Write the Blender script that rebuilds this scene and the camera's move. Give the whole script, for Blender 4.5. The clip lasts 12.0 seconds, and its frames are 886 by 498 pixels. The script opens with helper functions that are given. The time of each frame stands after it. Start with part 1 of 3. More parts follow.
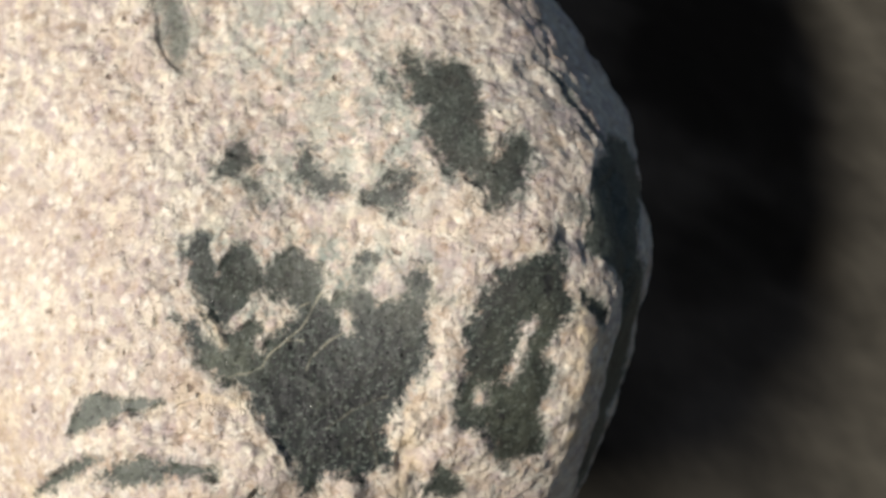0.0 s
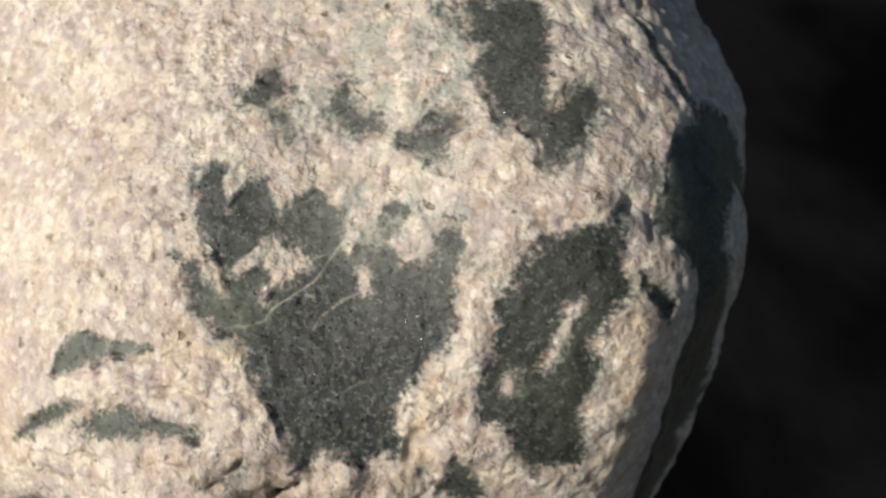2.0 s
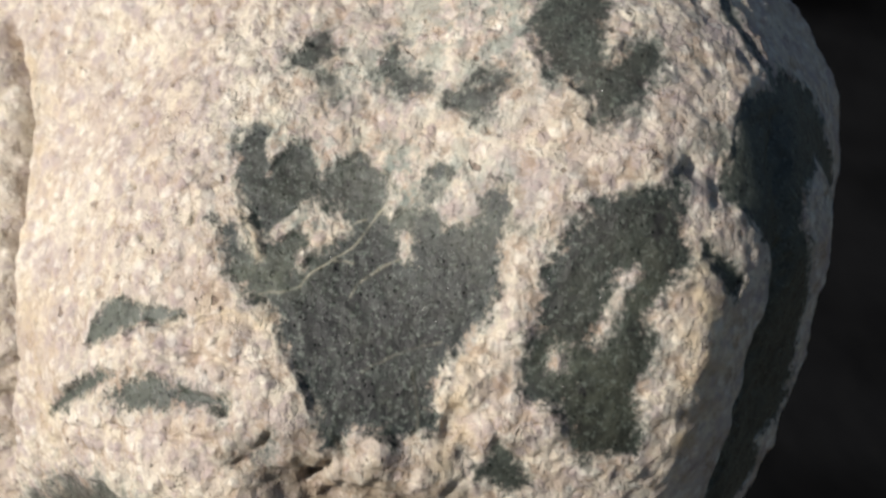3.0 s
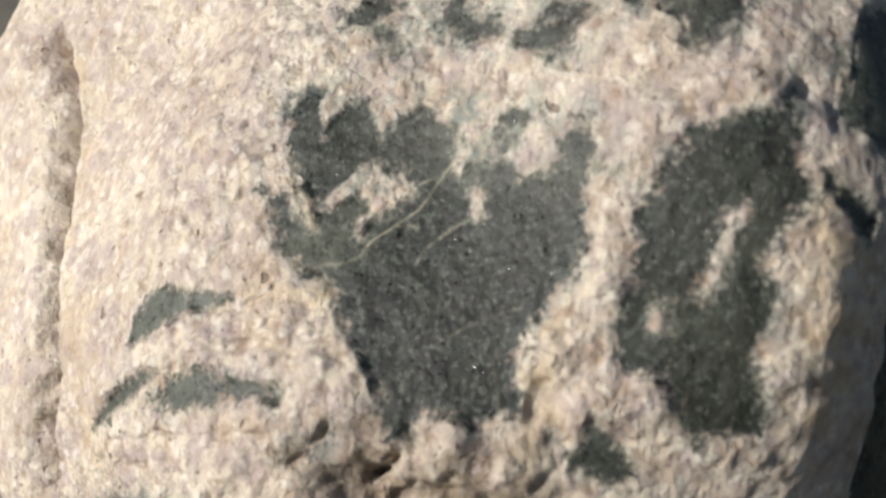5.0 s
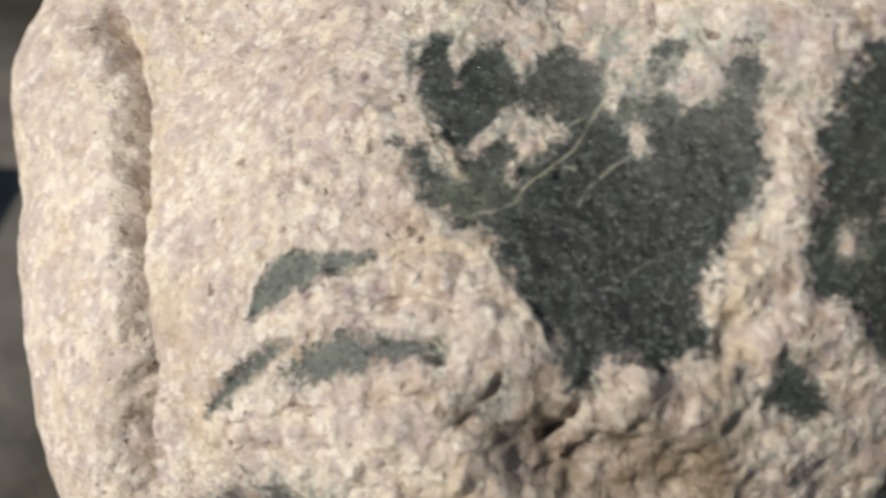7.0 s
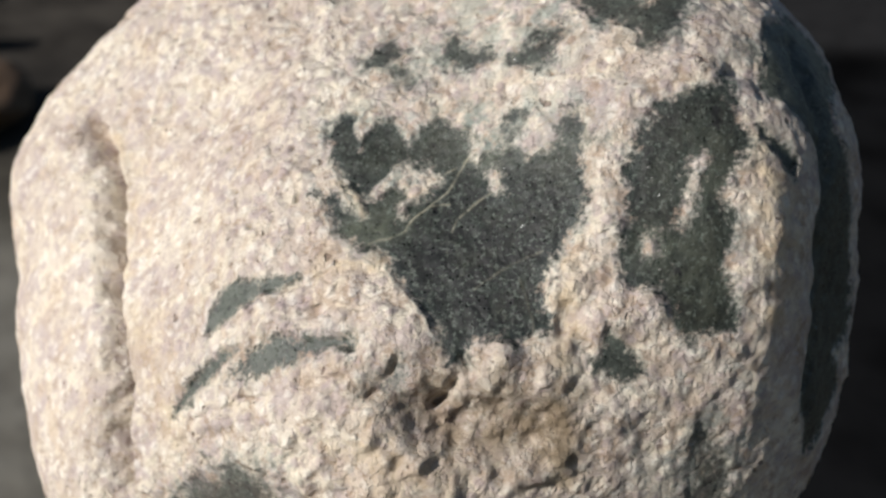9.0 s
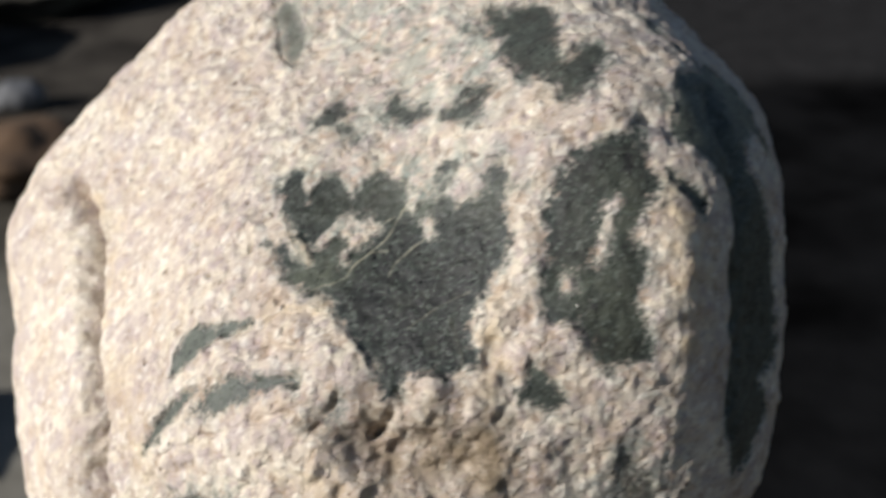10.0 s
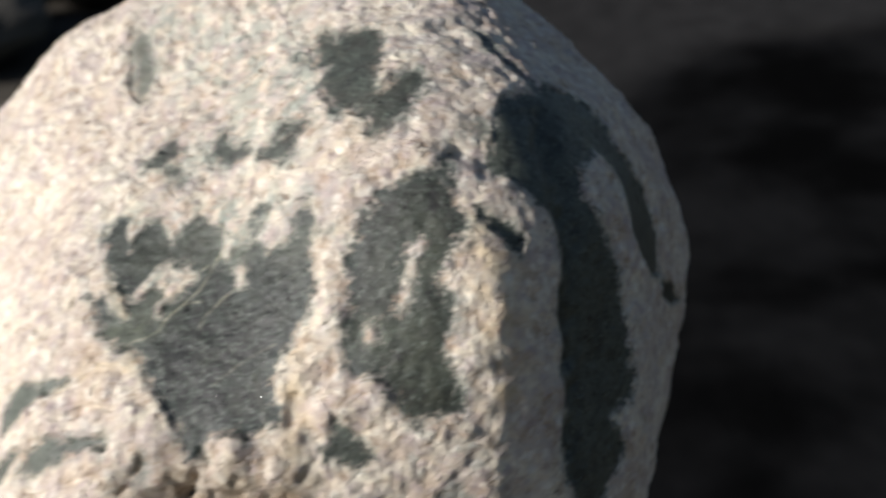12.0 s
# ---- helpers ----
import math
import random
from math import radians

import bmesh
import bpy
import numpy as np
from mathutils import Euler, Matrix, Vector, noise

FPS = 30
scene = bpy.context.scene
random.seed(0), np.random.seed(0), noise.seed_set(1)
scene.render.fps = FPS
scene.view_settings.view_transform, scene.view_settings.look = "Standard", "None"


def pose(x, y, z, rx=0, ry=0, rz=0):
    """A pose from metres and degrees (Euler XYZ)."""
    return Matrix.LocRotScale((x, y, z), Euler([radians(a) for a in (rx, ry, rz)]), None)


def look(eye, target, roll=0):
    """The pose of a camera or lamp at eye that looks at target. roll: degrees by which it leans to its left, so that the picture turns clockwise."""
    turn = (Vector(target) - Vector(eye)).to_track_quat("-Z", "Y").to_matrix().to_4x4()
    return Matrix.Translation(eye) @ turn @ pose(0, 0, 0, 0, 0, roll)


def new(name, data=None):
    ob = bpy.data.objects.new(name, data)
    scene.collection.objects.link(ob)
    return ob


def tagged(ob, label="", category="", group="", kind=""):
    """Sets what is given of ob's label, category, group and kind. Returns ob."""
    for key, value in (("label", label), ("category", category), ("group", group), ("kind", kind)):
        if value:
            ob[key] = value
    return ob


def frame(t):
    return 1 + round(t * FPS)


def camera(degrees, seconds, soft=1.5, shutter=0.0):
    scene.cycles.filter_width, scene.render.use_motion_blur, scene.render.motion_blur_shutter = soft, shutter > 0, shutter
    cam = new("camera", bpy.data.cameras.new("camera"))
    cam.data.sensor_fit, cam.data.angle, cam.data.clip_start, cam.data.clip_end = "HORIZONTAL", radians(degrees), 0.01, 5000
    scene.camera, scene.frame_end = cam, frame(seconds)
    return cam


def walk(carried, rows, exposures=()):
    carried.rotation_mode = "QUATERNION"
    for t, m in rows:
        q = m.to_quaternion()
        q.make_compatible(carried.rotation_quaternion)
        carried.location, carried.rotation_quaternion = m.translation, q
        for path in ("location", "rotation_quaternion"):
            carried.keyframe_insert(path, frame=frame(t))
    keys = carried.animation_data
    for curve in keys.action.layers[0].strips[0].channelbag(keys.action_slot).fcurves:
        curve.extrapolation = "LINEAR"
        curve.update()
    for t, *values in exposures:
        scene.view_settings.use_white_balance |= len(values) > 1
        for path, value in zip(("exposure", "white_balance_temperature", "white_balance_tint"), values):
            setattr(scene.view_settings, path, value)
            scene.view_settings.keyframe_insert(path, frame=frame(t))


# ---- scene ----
cam = camera(38.0, 12.0, soft=2.5, shutter=0.5)
PATH = [
    (0, (-0.03058, -0.09708, 0.18079), (0.00928, 0.00034, 0.07392), 16.85),
    (0.5, (-0.02634, -0.09336, 0.17759), (0.00857, 0.00237, 0.06750), 16.95),
    (1, (-0.02002, -0.08778, 0.17196), (0.01203, 0.00592, 0.05928), 18.09),
    (1.5, (-0.01192, -0.09336, 0.16436), (0.01322, 0.00665, 0.05542), 16.62),
    (2, (-0.01054, -0.09135, 0.16267), (0.00809, 0.01194, 0.05550), 14.21),
    (2.5, (-0.00640, -0.08427, 0.15258), (0.00461, 0.02024, 0.04555), 11.72),
    (3, (0.00167, -0.09403, 0.14929), (0.00151, 0.01653, 0.04792), 8.46),
    (3.2, (0.00311, -0.09373, 0.14964), (0.00029, 0.01786, 0.04944), 7.51),
    (4.8, (0.00660, -0.09039, 0.12889), (-0.00864, 0.02902, 0.03939), 2.17),
    (5, (0.00665, -0.09219, 0.12676), (-0.00905, 0.02788, 0.03822), 1.62),
    (5.5, (0.00333, -0.09364, 0.12195), (-0.01113, 0.02707, 0.03409), 1.11),
    (6, (0.00242, -0.09335, 0.12096), (-0.01017, 0.02935, 0.03561), 1.11),
    (6.5, (-0.00419, -0.09732, 0.11926), (-0.01421, 0.02644, 0.03510), 1.02),
    (7, (-0.01622, -0.09433, 0.11527), (-0.01698, 0.03085, 0.03264), 2.64),
    (7.5, (-0.01523, -0.09457, 0.11458), (-0.00731, 0.03100, 0.03291), 4.07),
    (7.7, (-0.01551, -0.09493, 0.11416), (-0.00655, 0.03100, 0.03316), 4.26),
    (9.3, (-0.00832, -0.13368, 0.12062), (-0.00728, 0.00217, 0.05701), 0.43),
    (9.5, (-0.00725, -0.13411, 0.12073), (-0.00725, 0.00183, 0.05732), -0.00),
    (10, (0.00312, -0.13917, 0.12473), (-0.00049, -0.00220, 0.06369), -1.60),
    (10.5, (0.02045, -0.14384, 0.13189), (0.00946, -0.00687, 0.07174), -4.69),
    (11, (0.02289, -0.14425, 0.13232), (0.00782, -0.00765, 0.07221), -6.19),
    (11.5, (0.02510, -0.14395, 0.13160), (0.00873, -0.00780, 0.07082), -7.20),
    (12, (0.03710, -0.12685, 0.12765), (0.01859, 0.00743, 0.06341), -6.86),
]
cam.data.dof.use_dof, cam.data.dof.focus_distance, cam.data.dof.aperture_fstop = True, 0.126, 38.0
walk(cam, [(t, look(eye, target, roll)) for t, eye, target, roll in PATH],
     [(0.0, 0.08, 6550, 10), (2.0, 0.0, 6600, 10), (3.0, 0.0, 6450, 10), (5.0, 0.0, 6450, 10), (6.5, -0.10, 6400, 10), (7.5, -0.24, 6400, 10), (9.5, 0.07, 6200, 10), (11.0, 0.12, 6350, 10), (12.0, 0.32, 6250, 10)])

# ---- light ----
TO_SUN = Vector((-0.79, -0.43, 0.44)).normalized()
world = bpy.data.worlds.new("sky")
scene.world = world
world.use_nodes = True
wn = world.node_tree
sky = wn.nodes.new("ShaderNodeTexSky")
sky.sky_type, sky.sun_disc = "NISHITA", False
sky.sun_elevation = math.asin(TO_SUN.z)
sky.sun_rotation = math.atan2(TO_SUN.x, TO_SUN.y)
wn.links.new(sky.outputs["Color"], wn.nodes["Background"].inputs["Color"])
wn.nodes["Background"].inputs["Strength"].default_value = 0.052
lamp = bpy.data.lights.new("sun", "SUN")
lamp.energy, lamp.angle, lamp.color = 5.0, radians(0.6), (1.0, 0.95, 0.88)
sun = new("sun", lamp)
sun.matrix_world = look((0, 0, 0), -TO_SUN) @ Matrix.Translation((0, 0, 2))


# ---- materials ----
class Nodes:
    """A short way of writing node trees."""

    def __init__(self, name):
        self.mat = bpy.data.materials.new(name)
        self.mat.use_nodes = True
        self.t = self.mat.node_tree
        self.bsdf = self.t.nodes["Principled BSDF"]

    def put(self, socket, v):
        if isinstance(v, bpy.types.NodeSocket):
            self.t.links.new(v, socket)
        elif v is not None:
            socket.default_value = v

    def coords(self):
        return self.t.nodes.new("ShaderNodeTexCoord").outputs["Object"]

    def attr(self, name):
        n = self.t.nodes.new("ShaderNodeAttribute")
        n.attribute_name = name
        return n.outputs["Fac"]

    def noise(self, scale, detail=4.0, rough=0.55, vec=None, distort=0.0, out="Fac"):
        n = self.t.nodes.new("ShaderNodeTexNoise")
        self.put(n.inputs["Vector"], vec if vec is not None else self.coords())
        n.inputs["Scale"].default_value, n.inputs["Detail"].default_value = scale, detail
        n.inputs["Roughness"].default_value, n.inputs["Distortion"].default_value = rough, distort
        return n.outputs[out]

    def cells(self, scale, vec=None, feature="F1", out="Distance"):
        n = self.t.nodes.new("ShaderNodeTexVoronoi")
        n.feature = feature
        self.put(n.inputs["Vector"], vec if vec is not None else self.coords())
        n.inputs["Scale"].default_value = scale
        return n.outputs[out]

    def math(self, op, a, b=None, c=None):
        n = self.t.nodes.new("ShaderNodeMath")
        n.operation = op
        for s, v in zip(n.inputs, (a, b, c)):
            self.put(s, v)
        return n.outputs[0]

    def ramp(self, v, lo, hi, to_lo=0.0, to_hi=1.0):
        n = self.t.nodes.new("ShaderNodeMapRange")
        n.interpolation_type = "SMOOTHSTEP"
        for s, x in zip(n.inputs, (v, lo, hi, to_lo, to_hi)):
            self.put(s, x)
        return n.outputs[0]

    def mix(self, fac, a, b, mode="MIX"):
        n = self.t.nodes.new("ShaderNodeMix")
        n.data_type, n.blend_type = "RGBA", mode
        self.put(n.inputs[0], fac)
        self.put(n.inputs[6], (*a, 1) if isinstance(a, tuple) else a)
        self.put(n.inputs[7], (*b, 1) if isinstance(b, tuple) else b)
        return n.outputs[2]

    def stretch(self, vec, scale, turn=(0, 0, 0)):
        n = self.t.nodes.new("ShaderNodeMapping")
        self.put(n.inputs["Vector"], vec)
        n.inputs["Scale"].default_value, n.inputs["Rotation"].default_value = scale, turn
        return n.outputs[0]

    def bump(self, height, distance, strength=1.0, normal=None):
        n = self.t.nodes.new("ShaderNodeBump")
        self.put(n.inputs["Height"], height)
        n.inputs["Distance"].default_value, n.inputs["Strength"].default_value = distance, strength
        self.put(n.inputs["Normal"], normal)
        return n.outputs[0]

    def done(self, color, rough=0.7, normal=None, spec=0.4, metal=0.0):
        self.put(self.bsdf.inputs["Base Color"], (*color, 1) if isinstance(color, tuple) else color)
        self.put(self.bsdf.inputs["Roughness"], rough)
        self.put(self.bsdf.inputs["Normal"], normal)
        self.bsdf.inputs["Specular IOR Level"].default_value = spec
        self.bsdf.inputs["Metallic"].default_value = metal
        return self.mat


def stone_material():
    """Cream crust with mauve grains, ochre stains, and green-black patches where "patch" is above nought (degrees of the chart)."""
    m = Nodes("cobble_stone")
    co = m.coords()
    bent = m.t.nodes.new("ShaderNodeVectorMath")
    bent.operation = "MULTIPLY_ADD"
    m.put(bent.inputs[0], m.noise(620, 3, 0.6, co, 0.0, "Color"))
    bent.inputs[1].default_value = (0.0011, 0.0011, 0.0011)
    m.put(bent.inputs[2], co)
    warped = bent.outputs[0]
    calm = m.attr("calm")
    lively = m.math("SUBTRACT", 1.0, m.math("MULTIPLY", calm, 0.4))
    grain = m.noise(430, 6, 0.7, co, 0.15)
    mid = m.noise(760, 4, 0.62, warped)
    fine = m.noise(1900, 5, 0.7, co)
    cell = m.cells(800, warped)
    tone = m.cells(800, warped, "F1", "Color")
    seam = m.cells(800, warped, "DISTANCE_TO_EDGE")
    # the crust: pale crystals of about a millimetre, mauve clouds, yellowish cement and brown hairlines between them
    crust = m.mix(m.ramp(m.noise(120, 4, 0.6, co), 0.36, 0.62), (0.55, 0.46, 0.39), (0.74, 0.665, 0.55))
    crust = m.mix(m.math("MULTIPLY", m.ramp(m.noise(240, 5, 0.65, warped), 0.48, 0.60), 0.7), crust, (0.455, 0.37, 0.365))
    crust = m.mix(m.math("MULTIPLY", m.ramp(m.noise(180, 5, 0.65, co, 0.4), 0.52, 0.64), 0.6), crust, (0.61, 0.48, 0.35))
    crust = m.mix(m.math("MULTIPLY", m.ramp(m.noise(340, 5, 0.65, co, 0.5), 0.50, 0.62), 0.65), crust, (0.77, 0.68, 0.53))
    crust = m.mix(m.math("MULTIPLY", m.ramp(tone, 0.30, 0.42, 1.0, 0.0), m.ramp(cell, 0.75, 0.25, 0.0, 0.5)), crust, (0.86, 0.81, 0.72))
    crust = m.mix(m.math("MULTIPLY", m.ramp(tone, 0.62, 0.78), m.math("MULTIPLY", lively, m.ramp(cell, 0.7, 0.3, 0.0, 0.65))), crust, (0.42, 0.33, 0.325))
    crust = m.mix(m.math("MULTIPLY", m.ramp(mid, 0.53, 0.68), m.math("MULTIPLY", lively, 0.65)), crust, (0.40, 0.31, 0.295))
    crust = m.mix(m.math("MULTIPLY", m.ramp(seam, 0.09, 0.0), m.math("MULTIPLY", lively, m.ramp(grain, 0.6, 0.42, 0.05, 0.5))), crust, (0.42, 0.315, 0.225))
    crust = m.mix(m.math("MULTIPLY", m.ramp(grain, 0.48, 0.36, 0.0, 0.8), lively), crust, (0.38, 0.28, 0.205))
    crust = m.mix(m.ramp(fine, 0.53, 0.68, 0.0, 0.22), crust, (0.34, 0.27, 0.23))
    crust = m.mix(m.ramp(fine, 0.46, 0.34, 0.0, 0.14), crust, (0.90, 0.85, 0.75))
    crust = m.mix(m.math("MULTIPLY", m.attr("stain"), m.ramp(m.noise(300, 5, 0.65, co), 0.38, 0.6, 0.15, 1.0)), crust, (0.63, 0.49, 0.30))
    crust = m.mix(m.math("MULTIPLY", m.attr("green"), m.ramp(m.noise(330, 6, 0.7, co), 0.44, 0.60)), crust, (0.31, 0.34, 0.295))
    # brown dirt of the hollow, clefts and pits; recess shade is coloured in with it
    crust = m.mix(m.math("MULTIPLY", m.attr("dirt_shade"), m.ramp(m.noise(380, 6, 0.7, co), 0.36, 0.58, 0.4, 1.0)), crust, (0.195, 0.148, 0.096))
    pits = m.ramp(m.noise(620, 2, 0.5, co), 0.69, 0.75)
    crust = m.mix(m.math("MULTIPLY", pits, m.math("MULTIPLY", lively, 0.75)), crust, (0.17, 0.115, 0.085))
    # the dark patches: mottled green-black, pale flecks and hair-thin fibres
    dn = m.noise(900, 5, 0.65, co)
    dark = m.mix(m.ramp(dn, 0.42, 0.60), (0.0015, 0.003, 0.004), (0.050, 0.060, 0.053))
    dark = m.mix(m.ramp(m.noise(260, 6, 0.72, co, 0.4), 0.56, 0.44, 0.0, 0.85), dark, (0.004, 0.007, 0.009))
    # olive within, blue-green towards the border
    dark = m.mix(m.math("MULTIPLY", m.ramp(m.attr("patch"), 0.8, 3.0), m.ramp(m.noise(230, 5, 0.7, co), 0.48, 0.62, 0.0, 0.5)), dark, (0.050, 0.052, 0.038))
    dark = m.mix(m.math("MULTIPLY", m.ramp(m.attr("patch"), 2.0, 0.0, 0.0, 0.55), m.math("SUBTRACT", 1.0, m.attr("pale"))), dark, (0.034, 0.060, 0.060))
    dark = m.mix(m.math("MULTIPLY", m.attr("pale"), m.ramp(m.noise(520, 5, 0.68, co), 0.36, 0.58, 0.35, 1.0)), dark, (0.26, 0.275, 0.238))
    dark = m.mix(m.math("MULTIPLY", m.attr("film"), m.ramp(grain, 0.36, 0.56, 0.35, 1.0)), dark, (0.19, 0.20, 0.15))
    dark = m.mix(m.math("MULTIPLY", m.ramp(m.noise(2000, 3, 0.7, co), 0.57, 0.63), 0.75), dark, (0.27, 0.30, 0.265))
    dark = m.mix(m.math("MULTIPLY", m.ramp(m.noise(1100, 4, 0.7, warped), 0.60, 0.68), 0.6), dark, (0.24, 0.265, 0.22))
    dark = m.mix(m.math("MULTIPLY", m.ramp(m.noise(700, 3, 0.6, warped), 0.40, 0.32), 0.8), dark, (0.002, 0.003, 0.006))
    fibre = m.noise(800, 4, 0.65, m.stretch(co, (1.0, 0.22, 0.22), (0.3, 0.9, 0.6)))
    dark = m.mix(m.math("MULTIPLY", m.ramp(fibre, 0.57, 0.70), 0.4), dark, (0.15, 0.17, 0.145))
    hair = m.math("ABSOLUTE", m.math("SUBTRACT", m.noise(260, 3, 0.6, m.stretch(co, (1.0, 0.4, 0.7), (0.2, 0.7, 0.9))), 0.5))
    dark = m.mix(m.math("MULTIPLY", m.ramp(hair, 0.010, 0.0), m.ramp(grain, 0.45, 0.6, 0.0, 0.6)), dark, (0.20, 0.205, 0.165))
    dark = m.mix(1.0, dark, (0.42, 0.44, 0.412), "MULTIPLY")
    dark = m.mix(m.math("MULTIPLY", m.attr("vein"), m.math("MULTIPLY", m.ramp(fine, 0.36, 0.52, 0.35, 1.0), m.ramp(grain, 0.40, 0.55, 0.35, 1.0))), dark, (0.50, 0.46, 0.33))
    # ragged border, wide and cloudy where a patch fades into the crust
    soft = m.attr("soft")
    raggedness = m.math("ADD", m.math("MULTIPLY", m.math("SUBTRACT", grain, 0.5), m.ramp(soft, 0.0, 1.0, 5.0, 14.0)), m.math("MULTIPLY", m.math("SUBTRACT", fine, 0.5), m.ramp(soft, 0.0, 1.0, 3.4, 7.0)))
    raggedness = m.math("MULTIPLY", raggedness, m.ramp(m.attr("pale"), 0.55, 0.75, 1.0, 0.75))
    edge = m.math("ADD", m.attr("patch"), raggedness)
    mask = m.math("MULTIPLY", m.ramp(edge, m.ramp(soft, 0.0, 1.0, -0.5, -2.8), m.ramp(soft, 0.0, 1.0, 0.6, 3.0)), m.ramp(soft, 0.0, 1.0, 1.0, 0.86))
    rim = m.math("MULTIPLY", m.ramp(edge, m.ramp(soft, 0.0, 1.0, -1.4, -4.5), 0.2), m.ramp(m.noise(260, 4, 0.6, co), 0.36, 0.6))
    crust = m.mix(m.math("MULTIPLY", rim, m.ramp(m.attr("pale"), 0.5, 0.7, 0.55, 0.2)), crust, (0.27, 0.305, 0.27))
    color = m.mix(mask, crust, dark)
    relief = m.math("ADD", m.math("MULTIPLY", grain, 0.8), m.math("MULTIPLY", fine, 0.18))
    relief = m.math("ADD", relief, m.math("MULTIPLY", mid, 0.45))
    relief = m.math("SUBTRACT", relief, m.math("MULTIPLY", cell, 0.28))
    relief = m.math("SUBTRACT", relief, m.math("MULTIPLY", pits, 0.25))
    relief = m.math("MULTIPLY", m.math("SUBTRACT", relief, 0.50), m.math("MULTIPLY", lively, m.ramp(mask, 0.0, 1.0, 1.0, 0.25)))
    relief = m.math("SUBTRACT", relief, m.math("MULTIPLY", mask, 0.05))
    normal = m.bump(relief, 0.0012, 1.0)
    # mica flakes, each with its own tilt
    flake = m.t.nodes.new("ShaderNodeTexVoronoi")
    m.put(flake.inputs["Vector"], co)
    flake.inputs["Scale"].default_value = 1700
    lit = m.math("MULTIPLY", m.math("GREATER_THAN", m.noise(1700, 0, 0.5, flake.outputs["Position"]), 0.47), m.math("LESS_THAN", flake.outputs["Distance"], 0.24))
    lit = m.math("MULTIPLY", lit, mask)
    tilt = m.t.nodes.new("ShaderNodeVectorMath")
    tilt.operation = "MULTIPLY_ADD"
    m.put(tilt.inputs[0], flake.outputs["Color"])
    tilt.inputs[1].default_value, tilt.inputs[2].default_value = (0.76, 0.76, 0.76), (-0.38, -0.38, -0.38)
    lean = m.t.nodes.new("ShaderNodeVectorMath")
    m.put(lean.inputs[0], normal)
    m.put(lean.inputs[1], tilt.outputs[0])
    nmix = m.t.nodes.new("ShaderNodeMix")
    nmix.data_type = "VECTOR"
    m.put(nmix.inputs[0], lit)
    m.put(nmix.inputs[4], normal)
    m.put(nmix.inputs[5], lean.outputs[0])
    rough = m.math("MULTIPLY", m.ramp(mask, 0.0, 1.0, 0.85, 0.52), m.math("SUBTRACT", 1.0, m.math("MULTIPLY", lit, 0.72)))
    return m.done(color, rough, nmix.outputs[1], 0.42)


def plain_material(name, a, b, scale, rough=0.8, depth=0.001, spec=0.3):
    m = Nodes(name)
    co = m.coords()
    n = m.noise(scale, 5, 0.6, co)
    w = m.noise(scale * 0.13, 3, 0.5, co)
    c = m.mix(m.ramp(n, 0.3, 0.7), a, b)
    c = m.mix(m.math("MULTIPLY", m.ramp(w, 0.4, 0.7), 0.4), c, tuple(x * 0.6 for x in a))
    return m.done(c, rough, m.bump(n, depth), spec)


STONE = stone_material()


# ---- shape of the cobble: a closed form round a middle, in a chart of degrees about its face ----
MIDDLE = np.array((0.0, 0.032, 0.045))
FACE = np.array((0.05, -0.88, 0.47)) / np.linalg.norm((0.05, -0.88, 0.47))
ACROSS = np.array((-FACE[1], FACE[0], 0.0)) / math.hypot(FACE[0], FACE[1])
UPWARD = np.cross(FACE, ACROSS)
UPWARD = UPWARD if UPWARD[2] > 0 else -UPWARD
# millimetres, for the powers of x, y and z whose sum is 7, then 6
FORM = [
    -0.65, 10.01, 10.07, -4.86, -12.72, 4.69, 0.1, -4.64, 4.83, -2.54, 3.35, -44.36, 23.7, -16.6, -8.09, 9.81,
    42.87, 1.91, -29.7, -17.54, -6.71, 12.61, -29.36, -24.93, 22.78, 36.49, -8.83, -37.71, -12.49, -44.1, -1.17, -49.45,
    -7, -4.84, 11.98, -8.38, 45.5, 10.99, 138.31, -11.46, 119.37, 4.92, 50.66, 6.45, -27.1, -6.86, -16.72, 21.4,
    -0.14, 128.98, -12.92, 347.65, -11.25, 162.16, -9.39, -0.26, 19.51, 12.61, 146.09, 52.54, 134.77, 7.03, -1.07, 56.34,
]


def form_radius(d):
    p = [np.ones_like(d), d]
    for _ in range(6):
        p.append(p[-1] * d)
    out, i = 0.0, 0
    for n in (7, 6):
        for a in range(n + 1):
            for b in range(n + 1 - a):
                out = out + FORM[i] * 0.001 * p[a][:, 0] * p[b][:, 1] * p[n - a - b][:, 2]
                i += 1
    return out


def lattice_noise(p, seed=0):
    """Smooth noise from -1 to 1 at the rows of p."""
    base = np.floor(p).astype(np.int64)
    f = p - base
    f = f * f * f * (f * (f * 6 - 15) + 10)
    out = 0.0
    for dx in (0, 1):
        for dy in (0, 1):
            for dz in (0, 1):
                h = (base[:, 0] + dx) * 374761393 + (base[:, 1] + dy) * 668265263 + (base[:, 2] + dz) * 1440662683 + seed * 974634521
                h = (h ^ ((h & 0xFFFFFFFF) >> 13)) * 1274126177
                h = (h ^ ((h & 0xFFFFFFFF) >> 15)) * 668265263
                h = ((h ^ ((h & 0xFFFFFFFF) >> 16)) & 0xFFFF) / 32767.5 - 1
                w = np.abs(1 - dx - f[:, 0]) * np.abs(1 - dy - f[:, 1]) * np.abs(1 - dz - f[:, 2])
                out = out + w * h
    return out


